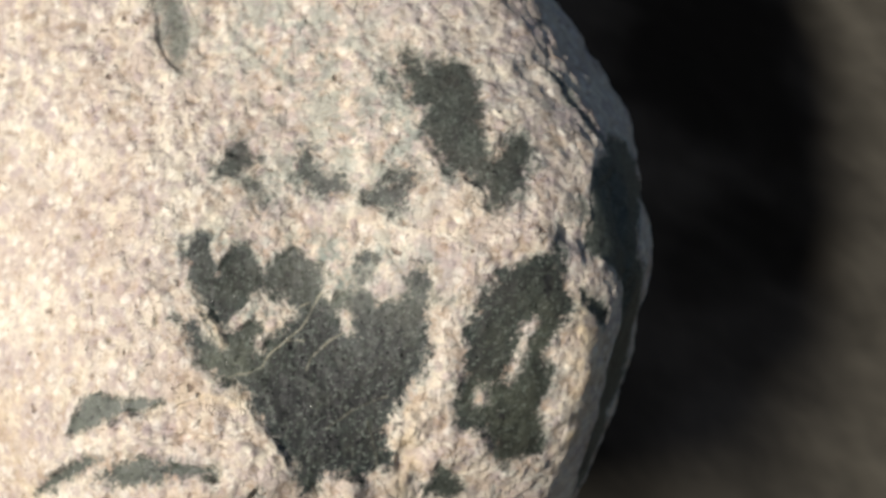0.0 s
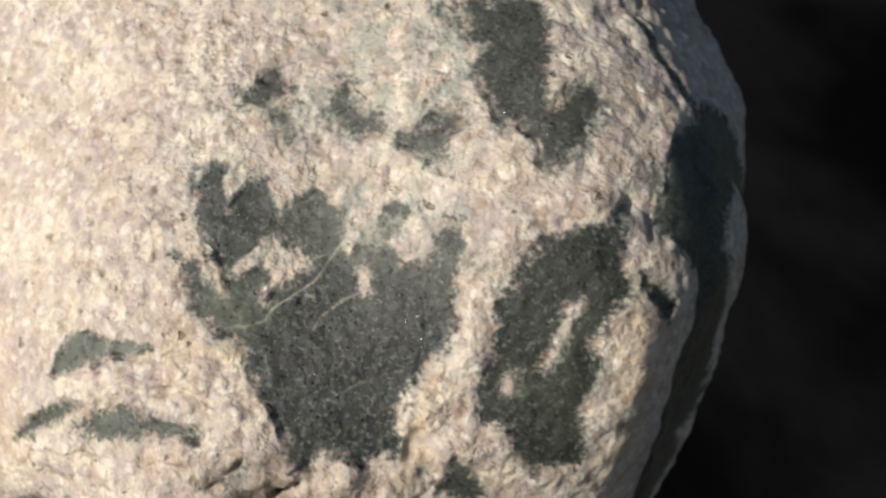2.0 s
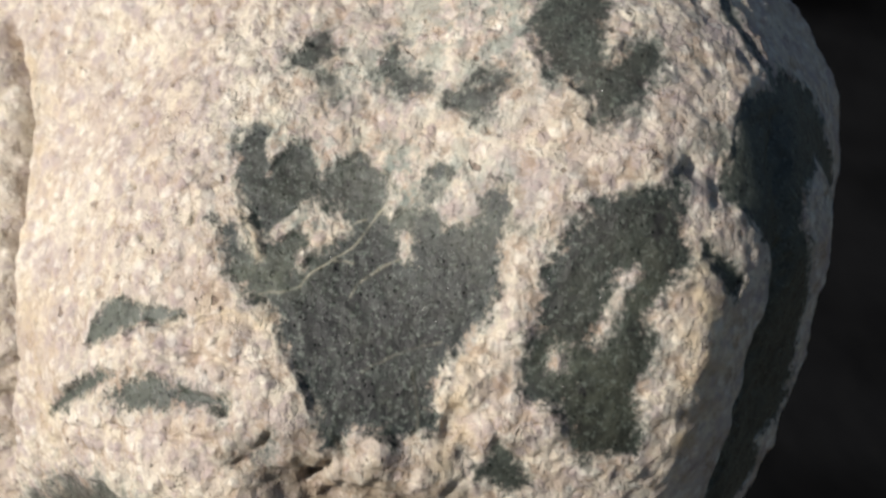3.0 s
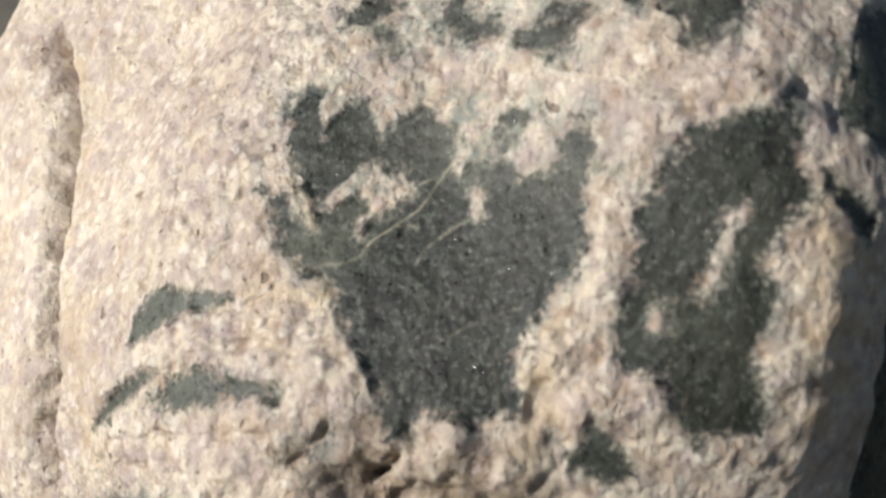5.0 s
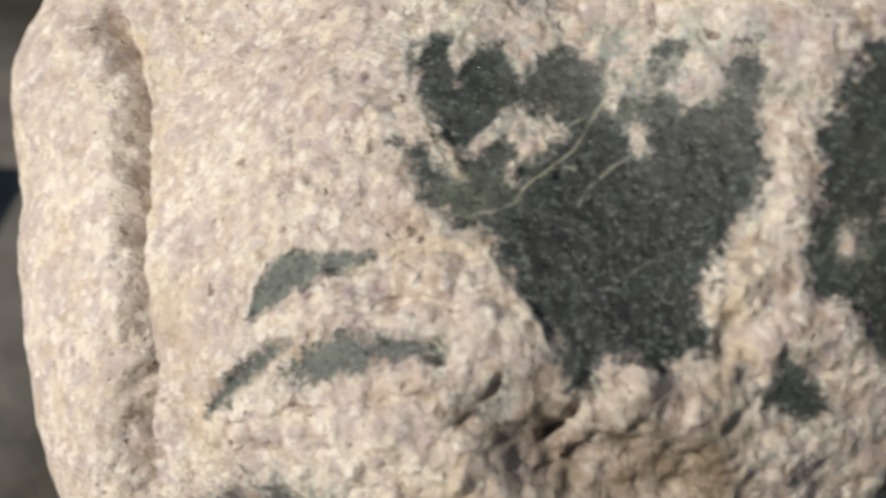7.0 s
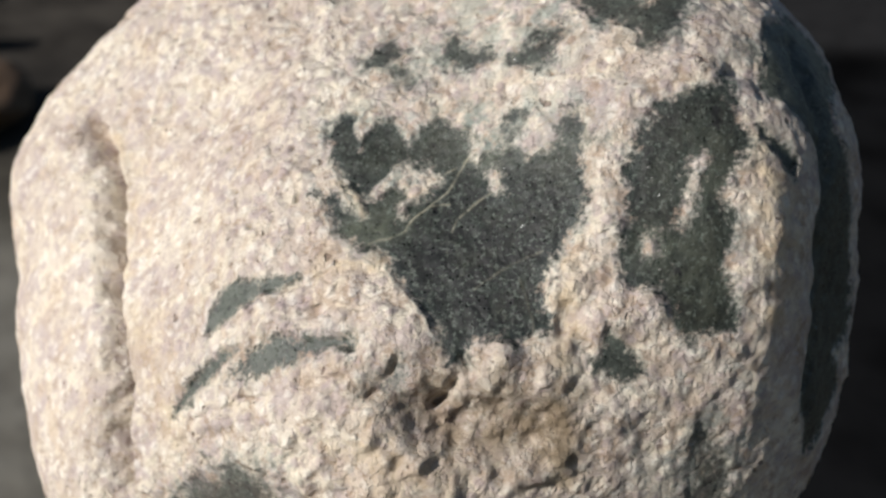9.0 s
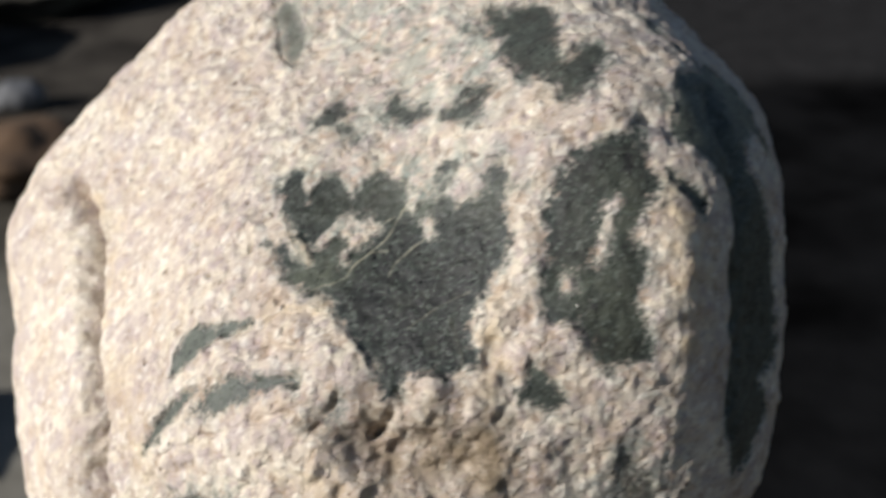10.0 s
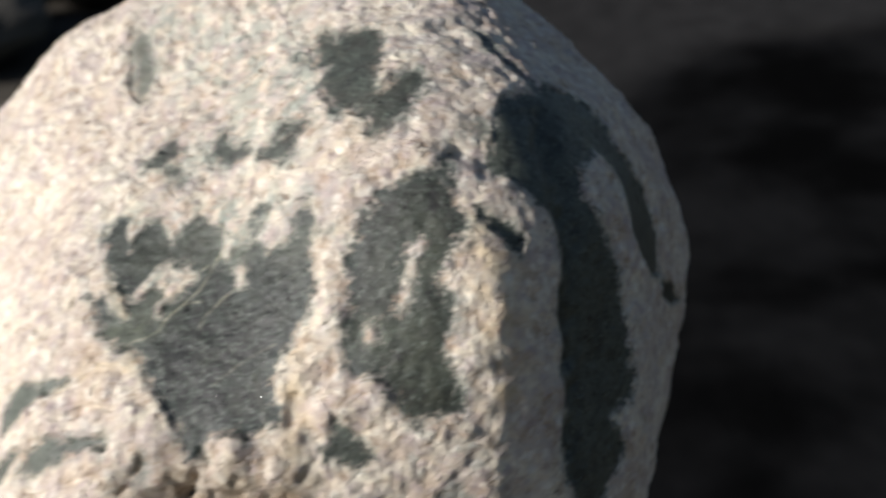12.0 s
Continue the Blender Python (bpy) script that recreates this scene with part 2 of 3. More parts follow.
def inside_distance(uv, outline):
    """Degrees to the outline, positive inside it."""
    a = np.array(outline, float)
    b = np.roll(a, -1, 0)
    best, odd = np.full(len(uv), 1e9), np.zeros(len(uv), bool)
    for p, q in zip(a, b):
        e = q - p
        w = uv - p
        t = np.clip((w @ e) / (e @ e + 1e-9), 0, 1)
        best = np.minimum(best, ((w - t[:, None] * e) ** 2).sum(1))
        cross = ((p[1] > uv[:, 1]) != (q[1] > uv[:, 1])) & (uv[:, 0] < e[0] * (uv[:, 1] - p[1]) / (e[1] if abs(e[1]) > 1e-9 else 1e-9) + p[0])
        odd ^= cross
    return np.where(odd, 1, -1) * np.sqrt(best)


def stroke(uv, line, width):
    """A soft stroke along a line in the chart: one on the line, nought past its width (degrees)."""
    best = np.full(len(uv), 1e9)
    for p, q in zip(np.array(line[:-1], float), np.array(line[1:], float)):
        e = q - p
        w = uv - p
        t = np.clip((w @ e) / (e @ e + 1e-9), 0, 1)
        best = np.minimum(best, ((w - t[:, None] * e) ** 2).sum(1))
    return np.exp(-best / (width * width) * 1.5)


def cleft(uv, line, left, right):
    """A cleft along a line that runs down the chart: steep on its left, slow on its right."""
    best, side = np.full(len(uv), 1e9), np.zeros(len(uv))
    for p, q in zip(np.array(line[:-1], float), np.array(line[1:], float)):
        e = q - p
        w = uv - p
        t = np.clip((w @ e) / (e @ e + 1e-9), 0, 1)
        far = ((w - t[:, None] * e) ** 2).sum(1)
        near = far < best
        side = np.where(near, e[0] * w[:, 1] - e[1] * w[:, 0], side)
        best = np.minimum(best, far)
    return np.exp(-best / np.where(side > 0, right, left) ** 2 * 1.5)


def spot(uv, u, v, ru, rv):
    return np.exp(-(((uv[:, 0] - u) / ru) ** 2 + ((uv[:, 1] - v) / rv) ** 2))


# dark mineral patches and cream islands in them, as outlines in the chart
DARK = {
    "speck_d": [(5.7, 8.8), (6.8, 8.8), (7.1, 7.4), (6.2, 7.3)],
    "speck_a": [(-20.7, 20.9), (-19.6, 23.5), (-18.6, 22.5), (-19.0, 20.5)],
    "heart": [(-30.7, 12.0), (-30.6, 13.8), (-28.8, 15.7), (-27.3, 14.8), (-26.4, 12.1), (-25.5, 9.5), (-24.5, 11.2), (-22.9, 14.0), (-20.8, 14.0), (-19.0, 10.9), (-18.1, 10.1), (-17.0, 11.6), (-15.1, 12.7), (-13.5, 14.2), (-11.8, 12.1), (-8.7, 11.3), (-8.7, 8.7), (-9.4, 6.7), (-7.9, 4.7), (-6.5, 7.0), (-4.4, 7.7), (-3.6, 10.3), (-2.5, 13.5), (-1.7, 13.2), (-2.3, 10.5), (-3.0, 8.4), (-2.1, 6.8), (-0.5, 6.1), (1.3, 6.7), (3.4, 7.9), (3.8, 12.0), (5.4, 11.8), (5.6, 9.4), (4.8, 7.5), (5.4, 4.5), (5.2, 1.1)] + [(4.3, -1.5), (2.4, -4.9), (0.6, -6.3), (-0.1, -8.9), (-0.1, -11.7), (0.4, -13.9), (-0.9, -14.6), (-2.9, -15.8), (-4.1, -15.1), (-6.4, -15.0), (-8.5, -15.7), (-9.1, -17.3), (-10.6, -17.3), (-11.6, -15.0), (-12.7, -13.2), (-14.3, -11.4), (-16.4, -9.5), (-17.9, -8.0), (-18.8, -6.3), (-21.0, -5.0), (-23.4, -4.7), (-25.6, -3.0), (-27.9, -0.5), (-30.2, 3.1), (-28.5, 2.3), (-25.3, -0.6), (-23.1, -1.3), (-24.0, 0.1), (-26.1, 3.3), (-28.0, 6.4), (-29.4, 9.2)],
    "right_patch": [(21.7, 15.1), (20.2, 13.2), (18.2, 12.4), (16.0, 11.7), (14.1, 11.2), (12.6, 8.8), (11.2, 6.8), (10.0, 3.1), (9.3, -0.0), (9.6, -3.0), (8.7, -5.7), (8.6, -8.5), (9.5, -9.5), (11.7, -9.3), (13.1, -10.7), (13.7, -13.2), (14.7, -15.1), (16.2, -15.2), (18.4, -14.6), (20.3, -14.6), (20.6, -12.3), (19.5, -9.4), (19.3, -7.0), (20.3, -4.5), (20.7, -2.3), (19.8, -0.8), (19.6, 1.2), (20.9, 3.1), (22.3, 5.0), (22.9, 6.7), (22.2, 8.1), (22.3, 10.5), (21.8, 12.4)],
    "finger_spot": [(24.0, 8.1), (25.9, 6.9), (27.9, 5.8), (29.4, 4.3), (28.8, 2.7), (27.2, 3.5), (26.2, 5.2), (24.4, 6.4)],
    "triangle": [(7.1, -14.2), (7.7, -15.6), (8.8, -16.6), (10.2, -17.9), (10.7, -19.0), (9.4, -19.6), (7.9, -19.1), (6.6, -18.3), (5.6, -18.1), (6.4, -17.0), (6.5, -15.4)],
    "leaf_upper": [(-42.3, -15.5), (-41.6, -12.4), (-40.8, -9.8), (-39.2, -9.3), (-36.8, -9.6), (-33.5, -9.0), (-30.5, -8.8), (-33.0, -10.3), (-35.6, -11.0), (-38.9, -13.4)],
    "leaf_lower": [(-45.6, -26.2), (-44.4, -23.2), (-41.6, -20.0), (-40.5, -18.4), (-38.4, -17.5), (-36.0, -17.0), (-37.6, -18.3), (-39.1, -19.8), (-42.5, -23.0)],
    "leaf_middle": [(-37.6, -20.5), (-36.1, -18.1), (-32.8, -16.0), (-29.5, -15.0), (-27.6, -15.7), (-24.0, -15.1), (-21.0, -15.2), (-21.2, -16.6), (-23.9, -16.3), (-26.3, -17.2), (-28.7, -18.1), (-33.2, -19.5)],
    # dark green mineral in a slot, the slot's own shade painted in too
    "notch": [(-19.6, -20.1), (-18.8, -20.2), (-17.6, -18.9), (-16.7, -17.5), (-15.9, -17.2), (-16.1, -18.5), (-16.5, -20.0), (-17.1, -21.1), (-18.3, -20.6)],
    "low_patch": [(-48.0, -40.4), (-44.6, -36.0), (-41.9, -33.3), (-39.5, -31.5), (-37.1, -31.1), (-35.1, -30.0), (-33.3, -30.3), (-31.2, -30.1), (-30.6, -31.2), (-29.7, -32.3), (-32.1, -38.3), (-41.1, -48.8), (-46.2, -48.2), (-50.7, -47.5)],
    "low_right": [(18.4, -39.0), (18.0, -34.2), (17.4, -30.2), (17.4, -26.9), (18.7, -26.2), (19.6, -28.7), (21.8, -29.8), (22.8, -33.8), (22.7, -37.1), (22.9, -39.7), (22.7, -44.4)],
    "spot_a": [(-26.0, 26.8), (-24.7, 28.9), (-23.6, 33.0), (-22.2, 31.1), (-20.8, 30.2), (-21.4, 28.3), (-23.4, 26.8)],
    "spot_b": [(-13.0, 26.5), (-11.8, 31.0), (-10.7, 31.3), (-10.1, 27.5), (-7.3, 25.3), (-4.7, 24.0), (-6.0, 23.4), (-8.3, 23.0), (-11.3, 24.7)],
    "spot_c": [(-1.6, 22.2), (0.6, 23.4), (2.4, 25.2), (4.4, 26.2), (5.4, 24.9), (3.3, 23.1), (2.9, 21.2), (1.5, 20.2)],
    "spot_d": [(-21.4, 24.4), (-19.8, 25.5), (-18.0, 21.8), (-19.6, 19.9)],
    "upper": [(3.0, 41.4), (5.2, 40.1), (6.7, 38.2), (5.8, 43.0), (6.5, 45.9), (8.4, 45.3), (9.4, 41.4), (11.6, 43.2), (14.6, 43.0), (16.4, 41.1), (16.3, 34.5), (15.0, 30.3), (14.2, 27.2), (15.7, 26.6), (17.5, 28.2), (19.8, 29.3), (20.7, 27.7), (20.0, 25.3), (17.7, 22.5), (15.4, 19.7), (13.8, 19.8), (13.6, 22.1), (12.1, 24.1), (9.8, 24.8), (9.1, 27.0), (7.6, 30.5), (7.4, 33.0), (8.5, 35.2), (5.6, 37.6)],
    "top_left": [(-38.1, 62.8), (-34.7, 60.9), (-34.0, 56.8), (-32.9, 54.5), (-34.2, 51.2), (-35.4, 46.7), (-37.1, 47.8), (-38.6, 51.0), (-38.1, 55.2), (-38.9, 58.8)],
    "strip": [(30.6, 23.5), (29.3, 21.6), (28.2, 19.6), (26.5, 14.1), (26.9, 12.0), (28.8, 11.6), (30.4, 10.0), (33.6, 6.9), (34.8, 3.1), (35.1, -2.0), (35.0, -8.4), (34.8, -15.0), (34.0, -20.3), (33.6, -26.1), (35.9, -32.5), (40.5, -29.7), (46.0, -24.9), (43.5, -20.5), (48.2, -17.4), (47.8, -9.4), (46.1, -0.2), (42.3, 5.6), (39.4, 10.0), (40.0, 13.5), (44.0, 17.5), (47.5, 15.0), (48.5, 10.0), (49.6, 4.6), (53.0, 2.0), (58.0, -1.0), (67.0, -1.0), (66.0, 6.0), (60.0, 13.0), (52.0, 19.5), (50.0, 22.0), (47.5, 25.5), (44.0, 27.0), (38.5, 27.5), (36.2, 24.6), (34.5, 25.0)],
    "mauve_spot": [(24.6, 18.6), (26.2, 19.6), (27.2, 18.4), (25.8, 17.4)],
    "side_flake": [(66.8, -2.0), (76.6, -2.7), (82.8, -7.1), (78.5, -8.1), (70.3, -5.2)],
    "streak_top": [(29.2, 40.4), (30.9, 37.4), (32.2, 32.8), (34.1, 28.7), (35.8, 25.3), (36.7, 22.8), (36.9, 25.9), (35.4, 29.0), (33.6, 33.6), (32.1, 37.9), (30.8, 40.3)],
}
LIGHT = {
    "arch": [(-22.7, 1.8), (-21.6, 4.2), (-20.0, 6.2), (-17.8, 6.9), (-14.6, 6.1), (-12.8, 3.9), (-13.6, 2.4), (-15.7, 1.3), (-17.1, 0.0), (-17.7, -1.3), (-18.5, -0.9), (-18.6, 0.9), (-18.2, 2.0), (-19.2, 2.7), (-20.8, 1.5), (-22.1, 1.3)],
    "yellow_tip": [(-27.8, 5.4), (-25.6, 3.7), (-23.9, 1.9), (-22.8, -0.8), (-23.8, -1.5), (-25.0, 0.2), (-26.6, 2.0)],
    "white_spot": [(-6.6, 4.8), (-5.5, 5.7), (-4.6, 3.3), (-4.3, 1.6), (-5.6, 1.5), (-6.5, 2.6)],
    "streak": [(17.6, 5.2), (18.0, 3.9), (17.2, 1.3), (16.5, -0.9), (15.9, -2.8), (15.2, -2.8), (15.5, -0.3), (15.9, 2.0), (16.6, 3.9)],
    "streak_low": [(11.3, -4.1), (12.3, -3.8), (12.6, -6.0), (11.7, -6.8), (11.2, -5.7)],
}
# clefts: line in the chart, half-widths on either side (degrees), depth (mm)
CLEFTS = [
    ([(-76.5, 19.5), (-74.5, 14.5), (-71.8, 8.5), (-69.5, 1.5), (-66.5, -4.4), (-64.0, -9.4)], 3.2, 0.65, 5.6),
    ([(-64.2, -9.0), (-61.4, -14.2), (-57.8, -18.5)], 2.4, 0.6, 2.8),
    ([(-58.2, -18.0), (-55.5, -21.8), (-53.9, -25.8), (-53.4, -31.4), (-52.0, -35.0)], 3.2, 0.7, 4.4),
]
# grooves: line in the chart, half-width (degrees), depth (mm)
CUTS = [
    ([(23.5, 16), (26, 14.5)], 2.4, 1.1),
    ([(-18.9, -20.9), (-17.5, -19.3), (-16.3, -17.6)], 0.6, 0.8),
    ([(-11.8, -21.3), (-10.0, -19.4), (-8.5, -17.9)], 0.95, 1.9),
    ([(34.5, 20), (36.5, 4), (36.5, -10), (34.5, -24)], 2.6, 0.8),
    ([(-40, -16.3), (-33, -13.2), (-25, -12.2), (-20, -12.5)], 0.55, 0.35),
    ([(-38, -14.2), (-31, -11.4), (-24, -10.2)], 0.5, 0.3),
    ([(-42, -26), (-35, -22.5), (-28, -20.5), (-22, -19)], 0.6, 0.35),
    ([(-36, -11.2), (-31, -9.9), (-25, -8.2), (-21, -8.0)], 0.5, 0.35),
]
SWELLS = [(-69, -42, 16, 13, 3.2), (-62, -56, 16, 12, 3.5), (4, -60, 27, 20, 9.0), (24, -50, 14, 14, 3.5), (-90, 12, 9, 11, 2.0), (-89, -8, 7, 6, -0.4), (-60, 66, 14, 12, 2.2), (-86, 25, 8, 8, 0.6), (-60, 40, 12, 10, 0.5), (-56, 22, 6, 6, -0.8), (41, -12, 7, 14, -2.6), (34, -6, 9, 18, -1.4), (-58, -50, 12, 10, 2.5), (47, 8, 5, 6, 0.8), (62, 28, 10, 10, 0.7), (84, 20, 10, 14, -0.6)]
# knobs and hollows with steep flanks: middle, radii (degrees), height (mm)
KNOBS = [
    (-5.6, -18.0, 2.9, 3.2, 1.2), (-16.2, -14.2, 5.0, 3.4, 0.7), (9.3, -12.2, 4.4, 2.4, 0.6), (2.5, -9.3, 2.6, 3.0, 0.5), (1.2, -18.2, 3.2, 3.6, 0.35), (-22.5, -18.8, 3.6, 2.6, 0.7),
    (-5.5, -25.0, 6.0, 3.8, -2.6), (-12.0, -23.0, 4.4, 3.2, -2.2), (2.6, -13.5, 1.5, 1.7, -0.7), (-19.5, -23.5, 2.2, 1.8, 0.6), (-24.0, -24.5, 3.2, 2.6, 0.5),
]
RIDGES = [
    ([(8, -4), (8.2, 7), (10, 11), (13, 14), (18.5, 15.8)], 2.2, 0.5),
    ([(22.5, 12), (23.8, 6), (24.2, 0), (24.2, -8), (24, -16), (23, -24)], 3.6, 0.35),
    ([(-33, -13), (-25, -10), (-20, -11), (-16, -14)], 2.5, 0.5),
]
STAINS = [
    ([(24, 6), (25, -4), (24.5, -14)], 2.2, 0.5),
    ([(-74, 18), (-70, 8), (-67, 1), (-62, -10)], 1.3, 0.5),
    ([(-57, -14), (-50, -22), (-45, -28)], 2.5, 0.45),
    ([(2, -8), (3, -14), (1, -22), (2, -30)], 2.2, 0.6),
    ([(-27, 4), (-23, -1)], 1.2, 0.7),
    ([(27, 4), (28, -4), (27, -14)], 3.0, 0.4),
    ([(-28, -8), (-24, -7), (-20, -7.5)], 1.5, 0.6),
    ([(-20, -26), (-12, -30)], 5.0, 0.4),
]
GREENISH = [
    (-6.5, 9.0, 2.6, 4.0, 0.8), (-18.5, 3.6, 2.6, 2.0, 0.9), (-8, 13, 17, 4.5, 0.8), (-24, 14, 7, 4, 0.6), (2, 30, 20, 8, 0.4), (6, 36, 14, 14, 0.45), (-12, 52, 16, 16, 0.75), (-30, 62, 8, 12, 0.6), (20, -28, 6, 10, 0.6), (-20, 25, 12, 5, 0.5), (-17, 0, 7, 5, 0.6),
]


def ROUGH(uv):
    """Where the crust is knobbly: low on the face and round the folds."""
    return np.clip(1.0 * spot(uv, -10, -27, 22, 8) + 0.35 * spot(uv, 26, -5, 5, 14) + 0.5 * spot(uv, -24, -14, 10, 5), 0, 1)


# brown dirt, with painted-in shade, in the hollow and clefts: middle, radii and amount
DIRT_SHADE = [(-6, -25, 9, 4.5, 1.0), (0.5, -26, 3, 4, 0.5), (-4.6, -18.5, 2.2, 2.6, 0.5), (-13.5, -20, 5, 3.5, 0.7), (1, -22, 2.5, 5, 0.45), (-20, -4.5, 3, 1.5, 0.7), (-57, -26, 2.6, 7, 0.55), (-71, 4, 2.0, 9, 0.3)]
# small brown pits
PITS = [(-31.5, 13.5), (-36, 10), (-33, 2), (-27, 16), (-45, 4), (-50, 12), (-14, 22), (3, 18), (-40, -2), (-24, 30), (12, 24), (-5, 44), (-33, 40)]
# how cloudy the border of a patch is
SOFT = {"spot_a": 0.45, "spot_b": 0.4, "spot_c": 0.4, "spot_d": 0.6, "upper": 0.36, "top_left": 0.7, "heart": 0.18, "leaf_upper": 0.12, "leaf_lower": 0.12, "leaf_middle": 0.15, "notch": 0.3, "triangle": 0.15, "mauve_spot": 0.5, "speck_a": 0.6, "speck_d": 0.5, "right_patch": 0.2, "low_patch": 0.75, "low_right": 0.9, "strip": 0.1, "streak_top": 0.35}
VEINS = [
    ([(-21.8, -4.7), (-18.8, -3.8), (-17.1, -3.1)], 0.17, 0.35),
    ([(-17.1, -3.1), (-16.7, -1.9), (-14.5, 0.1), (-12.3, 2.1), (-10.8, 4.0), (-10.1, 5.5), (-8.7, 8.2), (-7.5, 10.2)], 0.15, 0.6),
    ([(-12.5, 4.7), (-10.8, 5.9)], 0.16, 0.35),
    ([(-14.1, 0.1), (-12.7, 0.6), (-11.5, 0.5)], 0.16, 0.4),
    ([(-11.1, -3.4), (-10.5, -1.7), (-8.5, 0.1), (-5.8, 1.9), (-5.1, 4.4)], 0.16, 0.42),
    ([(-8, -10), (-4.5, -7.9), (0, -5.8)], 0.16, 0.25),
    ([(-1.5, -15), (-1.6, -12), (-2.6, -9)], 0.16, 0.25),
]
GROW = {"heart": 0.4, "right_patch": 0.3, "leaf_upper": 0.3, "leaf_lower": 0.25, "leaf_middle": 0.1, "notch": -0.1, "triangle": 0.4, "spot_a": 1.0, "spot_b": 1.0, "spot_c": 0.9, "spot_d": 0.8, "upper": 0.7, "top_left": 0.9, "low_patch": 0.5, "low_right": 0.4, "finger_spot": 0.1}
FILM = [(-22.5, -3, 4.5, 2.2, 1.0), (-19, 0.5, 4, 3, 0.5), (12, -5, 3, 3, 0.6), (17, -9, 4, 6, 0.6), (19, 3, 3, 4, 0.35), (-6.2, 7.2, 2.6, 3.2, 0.6), (-16, 9.5, 13, 4.5, 0.4), (3, 6, 4, 4, 0.3), (17, 4, 5, 10, 0.25)]
PALER = {"finger_spot": 0.5, "speck_a": 0.6, "speck_d": 0.4, "leaf_upper": 0.75, "leaf_lower": 0.7, "leaf_middle": 0.6, "triangle": 0.4, "notch": 0.25, "mauve_spot": 0.3, "spot_a": 0.2, "spot_b": 0.18, "spot_c": 0.18, "spot_d": 0.5, "upper": 0.28, "top_left": 0.8, "low_patch": 0.2, "low_right": 0.5, "strip": 0.4, "streak_top": 0.4, "heart": 0.04}


N = 1000


def build_cobble():
    s = np.linspace(-1, 1, N)
    gx, gy = [g.ravel() for g in np.meshgrid(s, s)]
    big = np.maximum(np.abs(gx), np.abs(gy))
    small = np.where(np.abs(gx) > np.abs(gy), gy / (gx + 1e-12), gx / (gy + 1e-12))
    phi = np.where(np.abs(gx) > np.abs(gy), small * math.pi / 4 + np.where(gx < 0, math.pi, 0), math.pi / 2 - small * math.pi / 4 + np.where(gy < 0, math.pi, 0))
    theta = math.pi * (0.45 * big + 0.55 * big ** 3)
    uv = np.degrees(theta)[:, None] * np.stack([np.cos(phi), np.sin(phi)], 1)
    d = np.cos(theta)[:, None] * FACE + np.sin(theta)[:, None] * (np.cos(phi)[:, None] * ACROSS + np.sin(phi)[:, None] * UPWARD)
    r = form_radius(d)
    base = d * r[:, None]
    # outline of the patches, with a coarse waver
    wob = np.stack([lattice_noise(base * 700, 5), lattice_noise(base * 700, 6)], 1) * 0.7
    patch, owner, soft, pale = np.full(len(uv), -9.0), np.full(len(uv), -1), np.zeros(len(uv)), np.zeros(len(uv))
    for i, (name, outline) in enumerate(DARK.items()):
        o = np.array(outline)
        near = np.where(((uv > o.min(0) - 5) & (uv < o.max(0) + 5)).all(1))[0]
        sd = inside_distance(uv[near] + (0.25 if name.startswith("leaf") else 0.35) * wob[near], outline) + (GROW[name] if name in GROW else 0.1)
        better = sd > patch[near]
        patch[near] = np.maximum(patch[near], sd)
        owner[near[better & (sd > -0.3)]] = i
        soft[near[better]] = SOFT[name] if name in SOFT else 0.0
        pale[near[better]] = PALER[name] if name in PALER else 0.0
    # the upper edge of the large patch thins out in a veil
    soft = np.clip(soft + 0.22 * spot(uv, -6, 10.5, 13, 4.5), 0, 1)
    for name, outline in LIGHT.items():
        o = np.array(outline)
        near = np.where(((uv > o.min(0) - 5) & (uv < o.max(0) + 5)).all(1))[0]
        patch[near] = np.minimum(patch[near], (0.1 if name.startswith("streak") else 0.2) - inside_distance(uv[near] + 0.35 * wob[near], outline))
    mask = np.clip(patch / 0.8 + 0.5, 0, 1)
    # relief, in millimetres
    h = np.zeros(len(uv))
    for line, width, depth in CUTS:
        h -= depth * stroke(uv + 0.9 * wob, line, width) * (1 + 0.6 * lattice_noise(base * 500, 9))
    for line, left, right, depth in CLEFTS:
        h -= depth * cleft(uv + 0.8 * wob, line, left, right) * (1 + 0.25 * lattice_noise(base * 300, 10))
    for line, width, depth in RIDGES:
        h += depth * stroke(uv, line, width)
    calm = np.clip(spot(uv, -72, -5, 26, 45), 0, 1)
    ridge_calm = spot(uv, 28, -6, 7, 22)
    rough = (0.58 + 0.6 * ROUGH(uv)) * (1 - 0.65 * spot(uv, 14, -36, 16, 13)) * (1 - 0.45 * calm) * (1 - 0.7 * ridge_calm)
    h += (1 - 0.8 * mask) * rough * (0.5 * lattice_noise(base * 140, 14) + 0.58 * lattice_noise(base * 290, 1) + 0.46 * lattice_noise(base * 620, 2) + 0.16 * lattice_noise(base * 1150, 3))
    h -= 0.22 * mask
    knobs = spot(uv, -9, -27, 22, 9)
    h += 0.6 * knobs * (0.5 * np.abs(lattice_noise(base * 260, 11)) + 0.45 * np.abs(lattice_noise(base * 560, 12)) - 0.4)
    for u, v, ru, rv, a in KNOBS:
        q = ((uv[:, 0] + 0.8 * wob[:, 0] - u) / ru) ** 2 + ((uv[:, 1] + 0.8 * wob[:, 1] - v) / rv) ** 2
        h += a * np.exp(-q * q) * (1 - 0.8 * mask)
    for u, v in PITS:
        h -= 0.45 * spot(uv + wob, u, v, 0.7, 0.6)
    for *q, a in SWELLS:
        h += a * spot(uv, *q)
    # the smooth form's own normals, along which the relief stands
    G = base.reshape(N, N, 3)
    out = np.cross(np.gradient(G, axis=1).reshape(-1, 3), np.gradient(G, axis=0).reshape(-1, 3))
